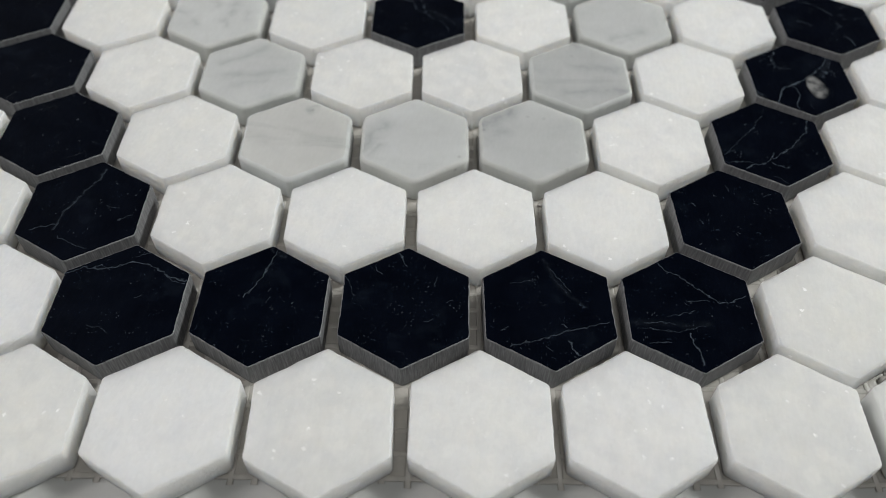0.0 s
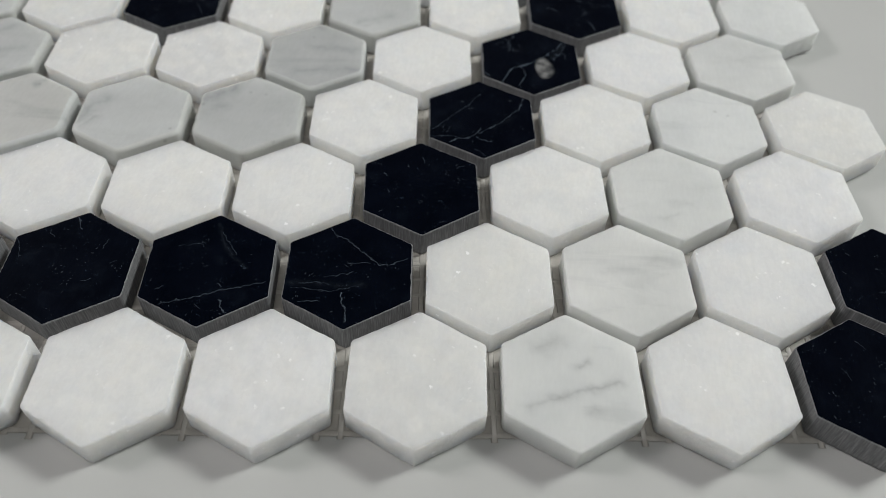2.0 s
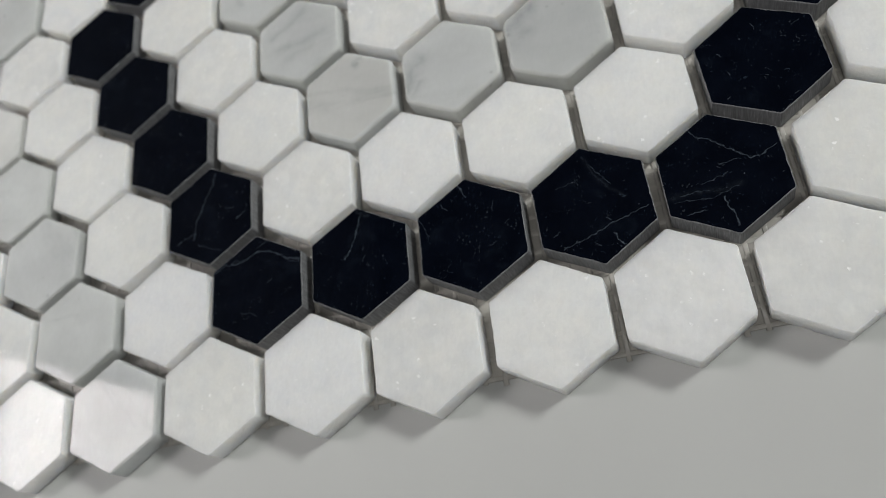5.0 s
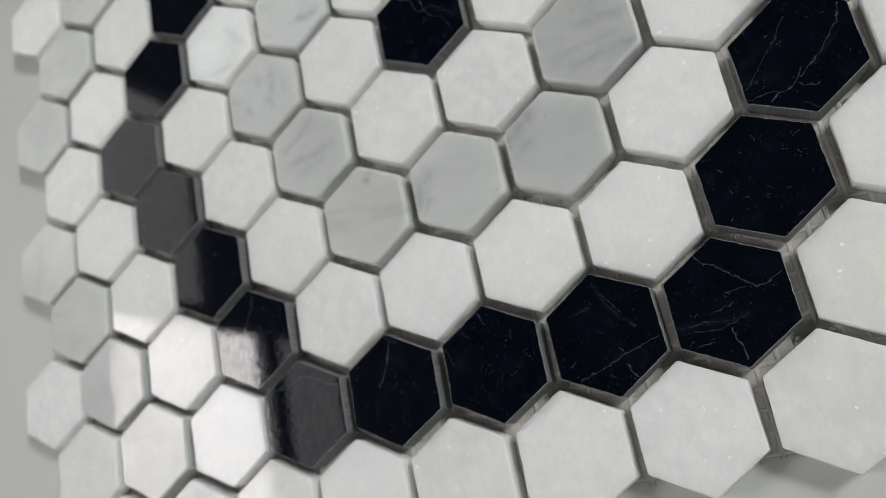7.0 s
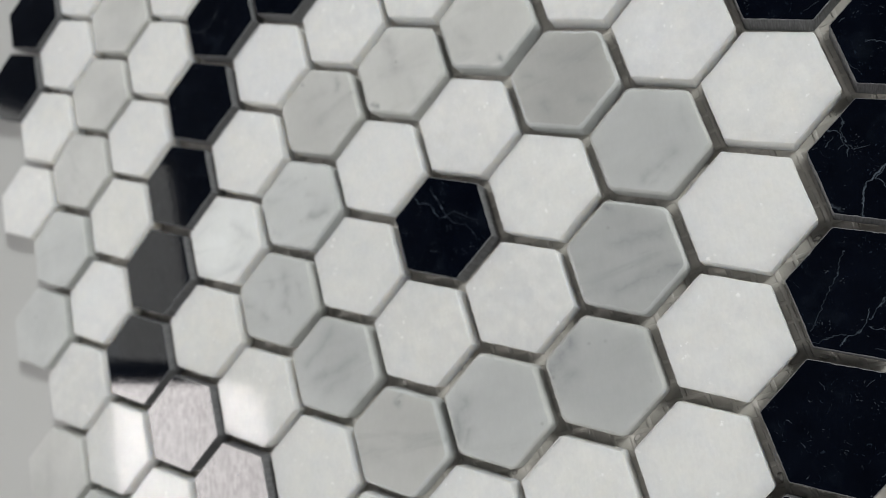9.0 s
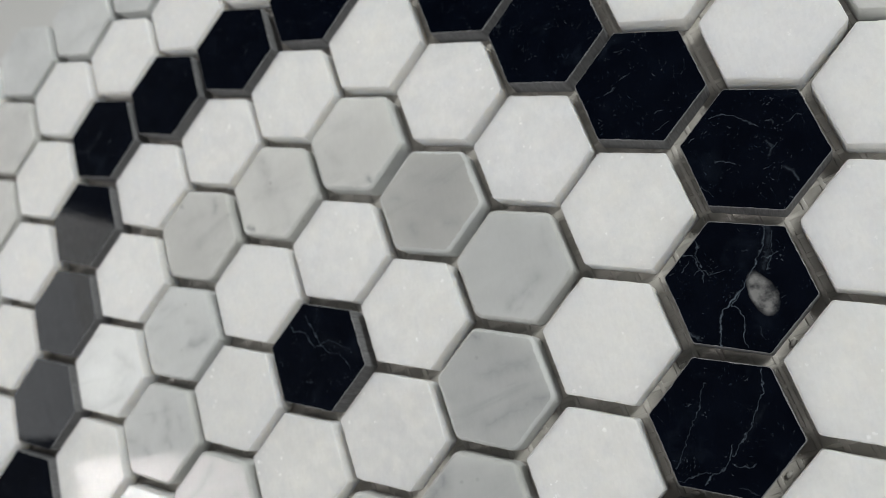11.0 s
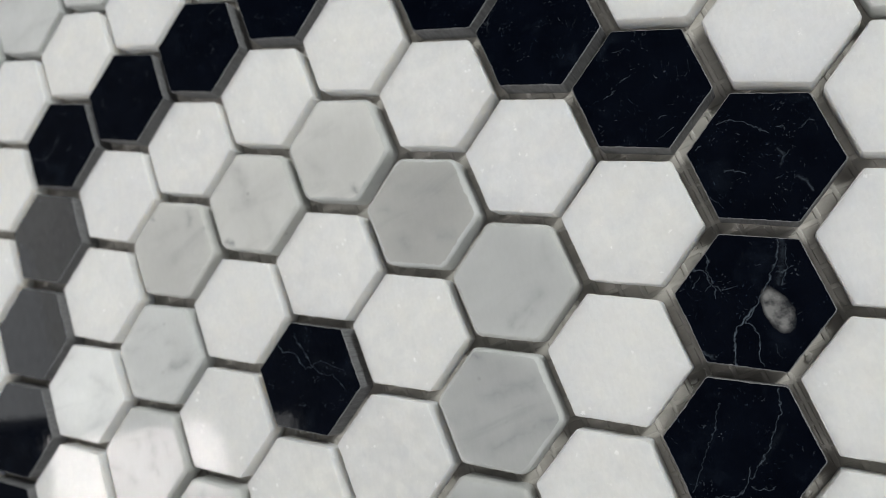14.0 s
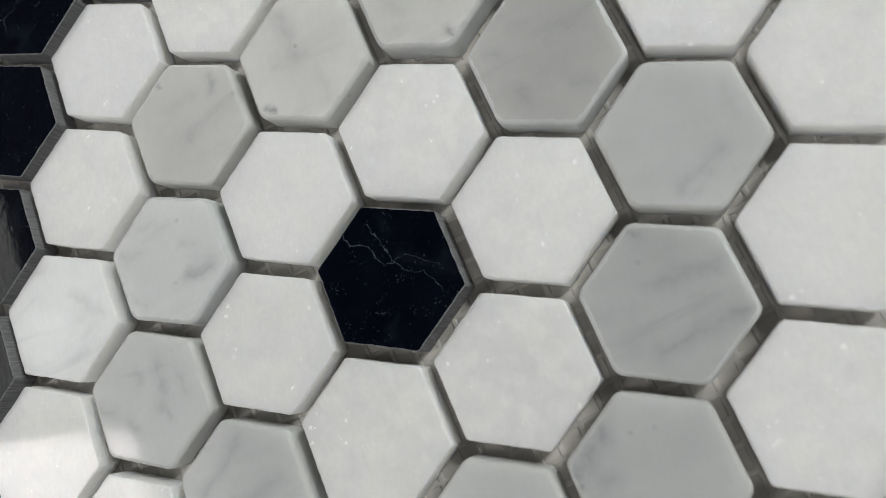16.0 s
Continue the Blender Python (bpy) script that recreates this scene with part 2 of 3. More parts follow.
def black_stone(name="black_polished_marble", lines=(), blob=None):
    """Black marble. lines: veins of this one tile as x, y, x, y, width in millimetres and strength; blob: a white calcite spot."""
    m, t, b = material(name, 0.03)
    co, rnd, ob = stone_coords(t)
    base = ramp(t, noise_tex(t, co, 180, 4), [(0.35, (0.0010, 0.0018, 0.0044)), (0.75, (0.0022, 0.0035, 0.0076))])
    warp = t.nodes.new("ShaderNodeTexNoise")
    warp.inputs["Scale"].default_value, warp.inputs["Detail"].default_value = 170, 6
    t.links.new(co, warp.inputs["Vector"])
    shift = vector_node(t, "SUBTRACT", warp.outputs["Color"], (0.5, 0.5, 0.5))
    bent = vector_node(t, "MULTIPLY_ADD", shift, (0.008, 0.008, 0.008), co)
    cells = node(t, "ShaderNodeTexVoronoi", Scale=62.0)
    cells.feature = "DISTANCE_TO_EDGE"
    t.links.new(bent, cells.inputs["Vector"])
    line = ramp(t, cells.outputs["Distance"], [(0.0, (0.3, 0.3, 0.3)), (0.005, (0.12, 0.12, 0.12)), (0.011, (0, 0, 0))])
    mask = ramp(t, noise_tex(t, co, 75, 3), [(0.58, (0, 0, 0)), (0.72, (1, 1, 1))])
    veins = mix(t, 1.0, line.outputs[0], mask.outputs[0], "MULTIPLY")
    specks = node(t, "ShaderNodeTexVoronoi", Scale=1500.0)
    t.links.new(vector_node(t, "MULTIPLY_ADD", shift, (0.006, 0.007, 0.002), co), specks.inputs["Vector"])
    dots = ramp(t, specks.outputs["Distance"], [(0.04, (0.5, 0.5, 0.5)), (0.26, (0, 0, 0))])
    some = ramp(t, noise_tex(t, co, 380, 2), [(0.54, (0, 0, 0)), (0.70, (1, 1, 1))])
    flecks = mix(t, 1.0, dots.outputs[0], some.outputs[0], "MULTIPLY")
    tilted = t.nodes.new("ShaderNodeMapping")
    tilted.inputs["Rotation"].default_value = (0, 0, 0.6)
    tilted.inputs["Scale"].default_value = (1.0, 0.28, 1.0)
    t.links.new(bent, tilted.inputs[0])
    dash = node(t, "ShaderNodeTexVoronoi", Scale=1700.0)
    t.links.new(tilted.outputs[0], dash.inputs["Vector"])
    dashes = ramp(t, dash.outputs["Distance"], [(0.05, (0.40, 0.40, 0.40)), (0.20, (0, 0, 0))])
    here_and_there = ramp(t, noise_tex(t, co, 260, 3), [(0.46, (0, 0, 0)), (0.66, (1, 1, 1))])
    scratches = mix(t, 1.0, dashes.outputs[0], here_and_there.outputs[0], "MULTIPLY")
    haze = ramp(t, noise_tex(t, bent, 120, 4, 0.6), [(0.58, (0, 0, 0)), (0.8, (0.05, 0.05, 0.05))])
    col = mix(t, haze.outputs[0], base.outputs[0], (0.10, 0.14, 0.20))
    if not lines:
        col = mix(t, veins, col, (0.13, 0.15, 0.17))
    col = mix(t, flecks, col, (0.14, 0.165, 0.195))
    col = mix(t, scratches, col, (0.055, 0.08, 0.115))
    if lines:
        fine = t.nodes.new("ShaderNodeTexNoise")
        fine.inputs["Scale"].default_value, fine.inputs["Detail"].default_value = 900, 5
        t.links.new(co, fine.inputs["Vector"])
        jag = vector_node(t, "SUBTRACT", fine.outputs["Color"], (0.5, 0.5, 0.5))
        here = vector_node(t, "MULTIPLY_ADD", shift, (0.0008, 0.0008, 0.0), ob)
        here = vector_node(t, "MULTIPLY_ADD", jag, (0.0015, 0.0015, 0.0), here)
        total = line_field(t, here, [(*q[:4], q[4] * (0.72 if q[4] < 0.3 else 1.0), q[5] if q[4] < 0.45 else q[5] * 0.55) for q in lines])
        broken = ramp(t, noise_tex(t, co, 700, 4, 0.7), [(0.34, (0.22, 0.22, 0.22)), (0.62, (1.0, 1.0, 1.0))])
        fac = mix(t, 1.0, total, broken.outputs[0], "MULTIPLY")
        col = mix(t, fac, col, (0.115, 0.143, 0.178))
    if blob:
        here = vector_node(t, "MULTIPLY_ADD", shift, (0.0024, 0.0024, 0.0), ob)
        bx, by, rx, ry, turn = blob
        mp = t.nodes.new("ShaderNodeMapping")
        mp.vector_type = "TEXTURE"
        mp.inputs["Location"].default_value = (bx, by, 0)
        mp.inputs["Rotation"].default_value = (0, 0, turn)
        mp.inputs["Scale"].default_value = (rx, ry, 1000.0)
        t.links.new(here, mp.inputs[0])
        spot = ramp(t, vector_node(t, "LENGTH", mp.outputs[0], out=1), [(0.72, (1, 1, 1)), (1.0, (0, 0, 0))])
        inside = ramp(t, noise_tex(t, co, 420, 4, 0.6), [(0.38, (0.03, 0.032, 0.036)), (0.64, (0.20, 0.20, 0.20))])
        col = mix(t, spot.outputs[0], col, inside.outputs[0])
    t.links.new(col, b.inputs["Base Color"])
    polish_marks(t, b, 0.31, 0.42, 1500)
    bump(t, b, noise_tex(t, co, 700, 3), 0.020, 0.0003)
    return m


def sawn_stone():
    m, t, b = material("sawn_black_marble_side", 0.6, 0.35)
    co, rnd, ob = stone_coords(t)
    squash = t.nodes.new("ShaderNodeMapping")
    squash.inputs["Scale"].default_value = (1.0, 1.0, 0.06)
    t.links.new(co, squash.inputs[0])
    lines = noise_tex(t, squash.outputs[0], 4200, 3, 0.7)
    col = ramp(t, lines, [(0.30, (0.11, 0.113, 0.12)), (0.52, (0.18, 0.183, 0.19)), (0.75, (0.30, 0.30, 0.305))])
    t.links.new(col.outputs[0], b.inputs["Base Color"])
    bump(t, b, lines, 0.4, 0.0002)
    return m


def plain(name, color, rough, scale=40.0, depth=0.0, spread=0.08):
    m, t, b = material(name, rough)
    tc = t.nodes.new("ShaderNodeTexCoord")
    big = noise_tex(t, tc.outputs["Object"], scale, 4)
    lo = tuple(c * (1 - spread) for c in color)
    hi = tuple(min(1, c * (1 + spread)) for c in color)
    t.links.new(ramp(t, big, [(0.3, lo), (0.7, hi)]).outputs[0], b.inputs["Base Color"])
    if depth:
        bump(t, b, noise_tex(t, tc.outputs["Object"], scale * 12, 3), 0.3, depth)
    return m


WHITE, GREY, BLACK, SAWN = white_stone(), grey_stone(), black_stone(), sawn_stone()
CLOUDED_WHITE = white_stone("clouded_white_marble", clouds=0.75, hue=(0.945, 0.945, 0.936))
COOL_WHITE = white_stone("cool_white_marble", clouds=0.6, hue=(0.99, 0.993, 1.008))
WHITE_SIDE = white_stone("sawn_white_marble_side", 0.5)
PALE_TONES = (0.63, 0.64, 0.638), (0.73, 0.735, 0.73)
PALE = grey_stone("pale_grey_marble", *PALE_TONES)
GREY_SIDE = grey_stone("sawn_grey_marble_side", rough=0.45)
PALE_SIDE = grey_stone("sawn_pale_marble_side", *PALE_TONES, rough=0.45)
TABLE = plain("white_table_laminate", (0.485, 0.49, 0.482), 0.5, 9.0, 0.0002, 0.04)
TABLE.node_tree.nodes["Principled BSDF"].inputs["Specular IOR Level"].default_value = 0.2
FIBRE = plain("coated_glass_fibre", (0.46, 0.44, 0.41), 0.35, 300.0, 0.0, 0.15)
FILM = plain("adhesive_film", (0.43, 0.410, 0.38), 0.3, 120.0, 0.0003, 0.2)
WALL = plain("grey_wall_paint", (0.07, 0.07, 0.075), 0.8, 3.0, 0.001)
CEILING = plain("dark_ceiling_paint", (0.03, 0.03, 0.03), 0.9, 3.0, 0.001)
GLUE, _t, _b = material("hardened_clear_glue", 0.08)
_b.inputs["Base Color"].default_value = (0.52, 0.50, 0.47, 1)
_b.inputs["Transmission Weight"].default_value = 0.25
FLOOR = plain("dark_floor_screed", (0.10, 0.095, 0.09), 0.7, 4.0, 0.001)
FRAME = plain("dark_window_frame_paint", (0.14, 0.14, 0.15), 0.5, 20.0)
METAL = plain("painted_table_leg_metal", (0.5, 0.5, 0.5), 0.4, 20.0)

# ---- builders ----


def mesh_of(name, bm, *mats):
    me = bpy.data.meshes.new(name)
    bm.to_mesh(me)
    bm.free()
    for m in mats:
        me.materials.append(m)
    return me


def part(name, bm, mat, parent=None, label=""):
    ob = new(name, mesh_of(name, bm, mat))
    if parent:
        ob.parent = parent
    return tagged(ob, label)


def box(bm, x0, y0, z0, x1, y1, z1):
    m = Matrix.LocRotScale(((x0 + x1) / 2, (y0 + y1) / 2, (z0 + z1) / 2), None, (x1 - x0, y1 - y0, z1 - z0))
    bmesh.ops.create_cube(bm, size=1, matrix=m)
    return bm


def bevelled(bm, width, segments=2):
    bmesh.ops.bevel(bm, geom=list(bm.edges), offset=width, segments=segments, affect="EDGES", profile=0.5)
    return bm


# ---- the room round the table ----
X0, X1, Y0, Y1, Z1 = WALL_X, 0.98, -2.2, 2.2, 2.9
part("floor", box(bmesh.new(), X0 - 0.2, Y0 - 0.2, -0.1, X1 + 0.2, Y1 + 0.2, 0), FLOOR)
part("ceiling", box(bmesh.new(), X0 - 0.2, Y0 - 0.2, Z1, X1 + 0.2, Y1 + 0.2, Z1 + 0.1), CEILING)
part("wall_north", box(bmesh.new(), X0 - 0.2, Y1, 0, X1 + 0.2, Y1 + 0.2, Z1), WALL)
part("wall_south", box(bmesh.new(), X0 - 0.2, Y0 - 0.2, 0, X1 + 0.2, Y0, Z1), WALL)


def pierced_wall(name, xa, xb, openings):
    """A wall across x with openings given as y from, y to, z from, z to (heights over the sheet)."""
    bm = bmesh.new()
    ys = sorted({Y0, Y1, *(o[0] for o in openings), *(o[1] for o in openings)})
    zs = sorted({0.0, Z1, *(o[2] + TOP_Z for o in openings), *(o[3] + TOP_Z for o in openings)})
    for ya, yb in zip(ys, ys[1:]):
        for za, zb in zip(zs, zs[1:]):
            y, z = (ya + yb) / 2, (za + zb) / 2 - TOP_Z
            if not any(o[0] < y < o[1] and o[2] < z < o[3] for o in openings):
                box(bm, xa, ya, za, xb, yb, zb)
    bmesh.ops.remove_doubles(bm, verts=bm.verts, dist=1e-5)
    part(name, bm, WALL)


WEST = [(-0.07, 0.33, 0.69, 1.07), (-0.07, 0.33, 1.12, 1.34), (0.365, 0.78, 0.50, 0.92)]
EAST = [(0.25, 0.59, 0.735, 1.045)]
pierced_wall("wall_west", X0 - 0.2, X0, WEST)
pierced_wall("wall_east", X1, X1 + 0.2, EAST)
for name in ("floor", "ceiling", "wall_north", "wall_south", "wall_east", "wall_west"):
    tagged(bpy.data.objects[name], "plain painted " + name.split("_")[0] + " of the dim room", name.split("_")[0], kind="structure")
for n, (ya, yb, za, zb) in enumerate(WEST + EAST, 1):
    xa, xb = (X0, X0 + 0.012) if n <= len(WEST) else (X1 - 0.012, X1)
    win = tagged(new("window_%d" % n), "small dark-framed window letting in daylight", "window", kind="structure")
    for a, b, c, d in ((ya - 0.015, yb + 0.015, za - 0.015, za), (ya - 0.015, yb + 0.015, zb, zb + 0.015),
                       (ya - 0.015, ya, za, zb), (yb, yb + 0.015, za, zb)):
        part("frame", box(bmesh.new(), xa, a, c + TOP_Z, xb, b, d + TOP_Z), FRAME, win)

# Panel housing added round the unseen fill lamp; not a known fixture.
lamp = tagged(new("fill_light_panel"), "flat white rectangular panel under the ceiling, added to house the fill lamp", "ceiling light")
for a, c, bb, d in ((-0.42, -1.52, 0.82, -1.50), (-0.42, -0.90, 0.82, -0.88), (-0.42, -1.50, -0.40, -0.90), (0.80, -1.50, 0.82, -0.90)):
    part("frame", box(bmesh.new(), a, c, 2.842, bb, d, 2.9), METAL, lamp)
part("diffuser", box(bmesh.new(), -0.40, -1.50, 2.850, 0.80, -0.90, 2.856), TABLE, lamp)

# ---- the table ----
table = tagged(new("table"), "plain white laminate table with square metal legs", "table")
part("tabletop", bevelled(box(bmesh.new(), -0.75, -0.55, TABLE_Z - 0.03, 0.85, 0.75, TABLE_Z), 0.003), TABLE, table)
for x in (-0.70, 0.75):
    for y in (-0.50, 0.65):
        part("leg", bevelled(box(bmesh.new(), x, y, 0, x + 0.05, y + 0.05, TABLE_Z - 0.03), 0.003), METAL, table)

# ---- the mosaic sheet ----
PITCH = 0.0254
RISE = PITCH * math.sqrt(3) / 2
FLAT = 0.02300
BASE_Z = TABLE_Z + 0.0006


def outline(rng, radius, corner, wobble):
    """Points round a hexagon with rounded corners, slightly uneven."""
    pts = []
    for k in range(6):
        a0, a1 = radians(30 + 60 * k - 60), radians(30 + 60 * k)
        c, prev, nxt = (Vector((math.cos(a), math.sin(a))) * radius for a in (a1, a0, a1 + radians(60)))
        u, v = (prev - c).normalized(), (nxt - c).normalized()
        for s in range(5):
            f = s / 4
            p = (c + u * corner) * (1 - f) ** 2 + c * 2 * f * (1 - f) + (c + v * corner) * f ** 2
            pts.append(p)
        for s in range(1, 14):
            pts.append((c + v * corner).lerp(nxt - v * corner, s / 14))
    out = []
    for p in pts:
        n = noise.noise(Vector((p.x * 260, p.y * 260, rng))) * wobble + noise.noise(Vector((p.x * 1100, p.y * 1100, rng))) * wobble * 0.6
        out.append(p * (1 + n / radius))
    return out


def tile_mesh(name, seed, top, side, corner, edge, wobble, chips=1.0):
    """A hexagonal stone tile, its top face at z 0, with a worn edge."""
    bm = bmesh.new()
    height = THICK - 0.0006
    rim = outline(seed * 7.3, FLAT / math.sqrt(3), corner, wobble)
    rings = []
    for inset, z in ((0.0001, -height), (0.0, -height + 0.0003), (0.0, -edge * 1.1), (edge * 0.28, -edge * 0.32), (edge, 0.0)):
        ring = []
        for p in rim:
            jag = 1 + 1.1 * chips * noise.noise(Vector((p.x * 900, p.y * 900, seed + z * 900)))
            jag += 3.5 * chips * max(0.0, noise.noise(Vector((p.x * 800, p.y * 800, seed * 3.1))) - 0.36)
            q = p * (1 - inset * jag / p.length)
            ring.append(bm.verts.new((q.x, q.y, z)))
        rings.append(ring)
    n = len(rim)
    for i, (a, b) in enumerate(zip(rings, rings[1:])):
        for k in range(n):
            f = bm.faces.new((a[k], a[(k + 1) % n], b[(k + 1) % n], b[k]))
            f.material_index, f.smooth = 1, i >= 2
    bm.faces.new(rings[-1])
    bm.faces.new(rings[0][::-1]).material_index = 1
    return mesh_of(name, bm, top, side)


KINDS = {
    "white": ([tile_mesh("white_tile", s, WHITE, WHITE_SIDE, 0.0005, 0.00026, 0.00009) for s in range(8)], "white crystalline marble tile"),
    "clouded": ([tile_mesh("white_tile", s + 80, CLOUDED_WHITE, WHITE_SIDE, 0.0005, 0.00026, 0.00010) for s in range(6)], "white crystalline marble tile"),
    "cool": ([tile_mesh("white_tile", s + 100, COOL_WHITE, WHITE_SIDE, 0.0005, 0.00026, 0.00009) for s in range(4)], "white crystalline marble tile"),
    "grey": ([tile_mesh("grey_tile", s + 20, GREY, GREY_SIDE, 0.0013, 0.00075, 0.00006, 0.35) for s in range(8)], "grey veined marble tile"),
    "pale": ([tile_mesh("pale_grey_tile", s + 60, PALE, PALE_SIDE, 0.0006, 0.00030, 0.00008) for s in range(8)], "pale grey marble tile"),
    "black": ([tile_mesh("black_tile", s + 40, BLACK, SAWN, 0.0004, 0.00020, 0.00005, 0.5) for s in range(8)], "polished black marble tile with sawn sides"),
}
# veins that mark single tiles
HERO = {}


def vein(col, row, width, strength, *points):
    """A vein through the points (millimetres from the tile's middle) on the tile at that doubled column and row."""
    HERO.setdefault((col, row), []).extend((*p, *q, width, strength) for p, q in zip(points, points[1:]))


vein(7, 3, 0.9, 0.3, (9.0, 8.1), (7.7, 4.9), (5.2, 1.2))
vein(7, 3, 0.2, 0.7, (8.3, 7.9), (6.8, 5.3), (5.1, 3.4), (3.9, 1.8))
vein(7, 3, 0.2, 0.6, (9.2, 6.9), (7.6, 3.3), (5.7, 0.5))
vein(7, 3, 0.18, 0.7, (5.5, 3.0), (7.1, 2.7), (8.4, 2.9))
vein(7, 3, 0.24, 1.0, (3.9, 1.8), (1.7, 0.2), (0.3, -0.8), (-1.4, -1.7), (-2.8, -2.6), (-4.5, -3.5), (-5.9, -5.5), (-7.2, -9.0))
vein(7, 3, 0.2, 0.9, (0.6, -0.5), (-1.3, -2.2), (-2.6, -2.9), (-1.6, -4.2), (-1.7, -6.3), (-2.7, -8.5), (-3.1, -10.9))
vein(7, 3, 0.18, 0.8, (-5.0, -3.8), (-6.4, -6.9), (-7.1, -9.3))
vein(7, 3, 0.18, 0.7, (-3.5, 11.3), (-3.8, 9.4), (-4.8, 8.1), (-4.4, 5.8))
vein(7, 3, 0.18, 0.7, (-7.0, 9.2), (-5.4, 8.7), (-4.9, 7.1), (-5.0, 5.5), (-6.1, 4.9))
vein(7, 3, 0.16, 0.6, (-8.1, 6.3), (-6.3, 7.8))
vein(7, 3, 0.16, 0.5, (-4.8, 5.9), (-4.0, 3.9), (-2.5, 3.7), (-1.0, 3.6))
vein(7, 3, 0.16, 0.5, (-4.6, 5.3), (-5.2, 2.8))
vein(7, 3, 0.4, 0.4, (-11.9, -4.0), (-10.2, -6.4))
vein(7, 3, 0.25, 0.3, (0.2, -8.3), (-0.2, -9.9))
vein(7, 3, 0.16, 0.6, (3.1, 5.5), (4.0, 5.3))
vein(8, 4, 0.2, 0.6, (-4.5, 8.8), (-2.6, 9.0), (-0.6, 7.6), (0.9, 5.5), (2.5, 3.4))
vein(8, 4, 0.18, 0.6, (-9.8, 6.8), (-8.5, 6.9))
vein(8, 4, 0.2, 0.7, (-7.0, 0.5), (-5.6, -0.0), (-4.1, -1.2))
vein(8, 4, 0.36, 0.5, (3.1, -5.7), (4.2, -7.0), (4.4, -9.0))
vein(8, 4, 0.3, 0.3, (2.6, 0.2), (3.0, -1.5), (1.8, -2.6))
vein(8, 4, 0.2, 0.3, (3.0, -1.5), (4.2, -1.0))
vein(8, 4, 0.16, 0.5, (4.0, 3.6), (5.2, 3.4))
vein(8, 4, 0.16, 0.4, (6.9, 1.7), (8.5, 2.3), (9.8, 1.9))
vein(8, 4, 0.16, 0.4, (-11.0, -2.6), (-10.1, -4.5))
vein(7, 5, 0.16, 0.6, (-6.6, 1.6), (-4.0, 2.0))
vein(7, 5, 0.16, 0.5, (-2.8, 3.2), (-0.5, 3.1))
vein(7, 5, 0.16, 0.5, (-0.8, -10.6), (0.9, -10.0), (2.5, -10.0))
vein(7, 5, 0.16, 0.5, (0.5, -7.1), (2.5, -7.0))
vein(7, 5, 0.16, 0.5, (-1.4, 8.9), (0.8, 8.5))
vein(7, 5, 0.25, 0.2, (2.8, 9.5), (3.0, 8.9))
vein(6, 2, 0.2, 0.7, (10.1, 6.7), (8.2, 3.1), (5.5, -0.1), (3.8, -1.9), (1.4, -3.4), (-0.6, -5.0))
vein(6, 2, 0.2, 0.8, (-0.2, -3.3), (-1.3, -5.3), (-3.5, -6.7), (-5.7, -7.0), (-7.1, -8.2))
vein(6, 2, 0.18, 0.6, (-1.3, -6.4), (1.0, -7.6), (2.2, -7.5))
vein(6, 2, 0.18, 0.5, (-11.4, -5.9), (-8.7, -6.2), (-6.9, -6.1), (-5.2, -6.4))
vein(6, 2, 0.16, 0.4, (0.0, 8.3), (-2.6, 4.9), (-5.6, 1.7), (-8.4, -1.6), (-10.8, -3.8))
vein(6, 2, 0.18, 0.5, (-1.7, -10.2), (-0.4, -11.9), (0.6, -12.1))
vein(6, 2, 0.7, 0.1, (7.7, 0.8), (2.3, -3.1))
vein(5, 1, 0.16, 0.6, (-7.6, 3.9), (-6.7, 3.0))
vein(5, 1, 0.16, 0.6, (-6.9, -0.6), (-6.3, -1.7))
vein(5, 1, 0.16, 0.5, (7.5, 5.6), (9.3, 6.1))
vein(5, 1, 0.16, 0.5, (3.4, -9.6), (5.0, -9.5))
vein(5, 1, 0.14, 0.4, (0.4, 8.4), (0.8, 7.0))
vein(4, 0, 0.2, 0.7, (-4.8, 11.2), (-3.2, 8.8), (-1.0, 7.7), (0.5, 6.3), (1.9, 4.7), (3.9, 2.9), (5.6, 1.3), (7.7, 1.6), (10.6, 3.0))
vein(4, 0, 0.18, 0.5, (-0.4, 1.6), (2.0, 2.2), (3.7, 1.9))
vein(4, 0, 1.0, 0.12, (-10.7, -2.9), (-5.8, -3.0), (-0.4, -3.7), (2.6, -3.3))
vein(4, 0, 0.18, 0.5, (-8.7, -3.1), (-5.2, -2.8), (-3.3, -3.4))
vein(4, 0, 0.18, 0.4, (-9.9, -4.1), (-3.1, -4.9), (2.1, -3.6))
vein(4, 0, 0.18, 0.45, (-4.5, -1.6), (-1.4, -0.9), (0.7, -0.5))
vein(4, 0, 0.24, 0.9, (-1.0, -5.1), (-0.7, -7.4), (-0.0, -9.1), (0.2, -11.3))
vein(4, 0, 0.16, 0.5, (-8.4, -7.2), (-4.5, -6.9))
vein(4, 0, 0.16, 0.4, (-7.3, -9.2), (-6.1, -9.7))
vein(2, 0, 0.22, 0.5, (-7.4, -8.1), (-2.5, -7.0), (2.5, -5.4), (6.6, -4.2), (10.6, -3.2))
vein(2, 0, 0.22, 0.8, (3.1, -7.2), (3.4, -8.9), (4.5, -10.0))
vein(2, 0, 0.6, 0.14, (0.3, 10.8), (1.9, 5.6), (4.2, 2.4), (6.5, -0.0))
vein(2, 0, 0.16, 0.4, (1.2, 8.8), (3.0, 5.6), (4.5, 3.1))
vein(2, 0, 0.16, 0.5, (-8.8, -5.0), (-7.3, -4.2))
vein(2, 0, 0.16, 0.5, (-1.2, -8.4), (-0.3, -9.2))
vein(2, 0, 0.16, 0.5, (2.2, -3.7), (3.1, -4.3))
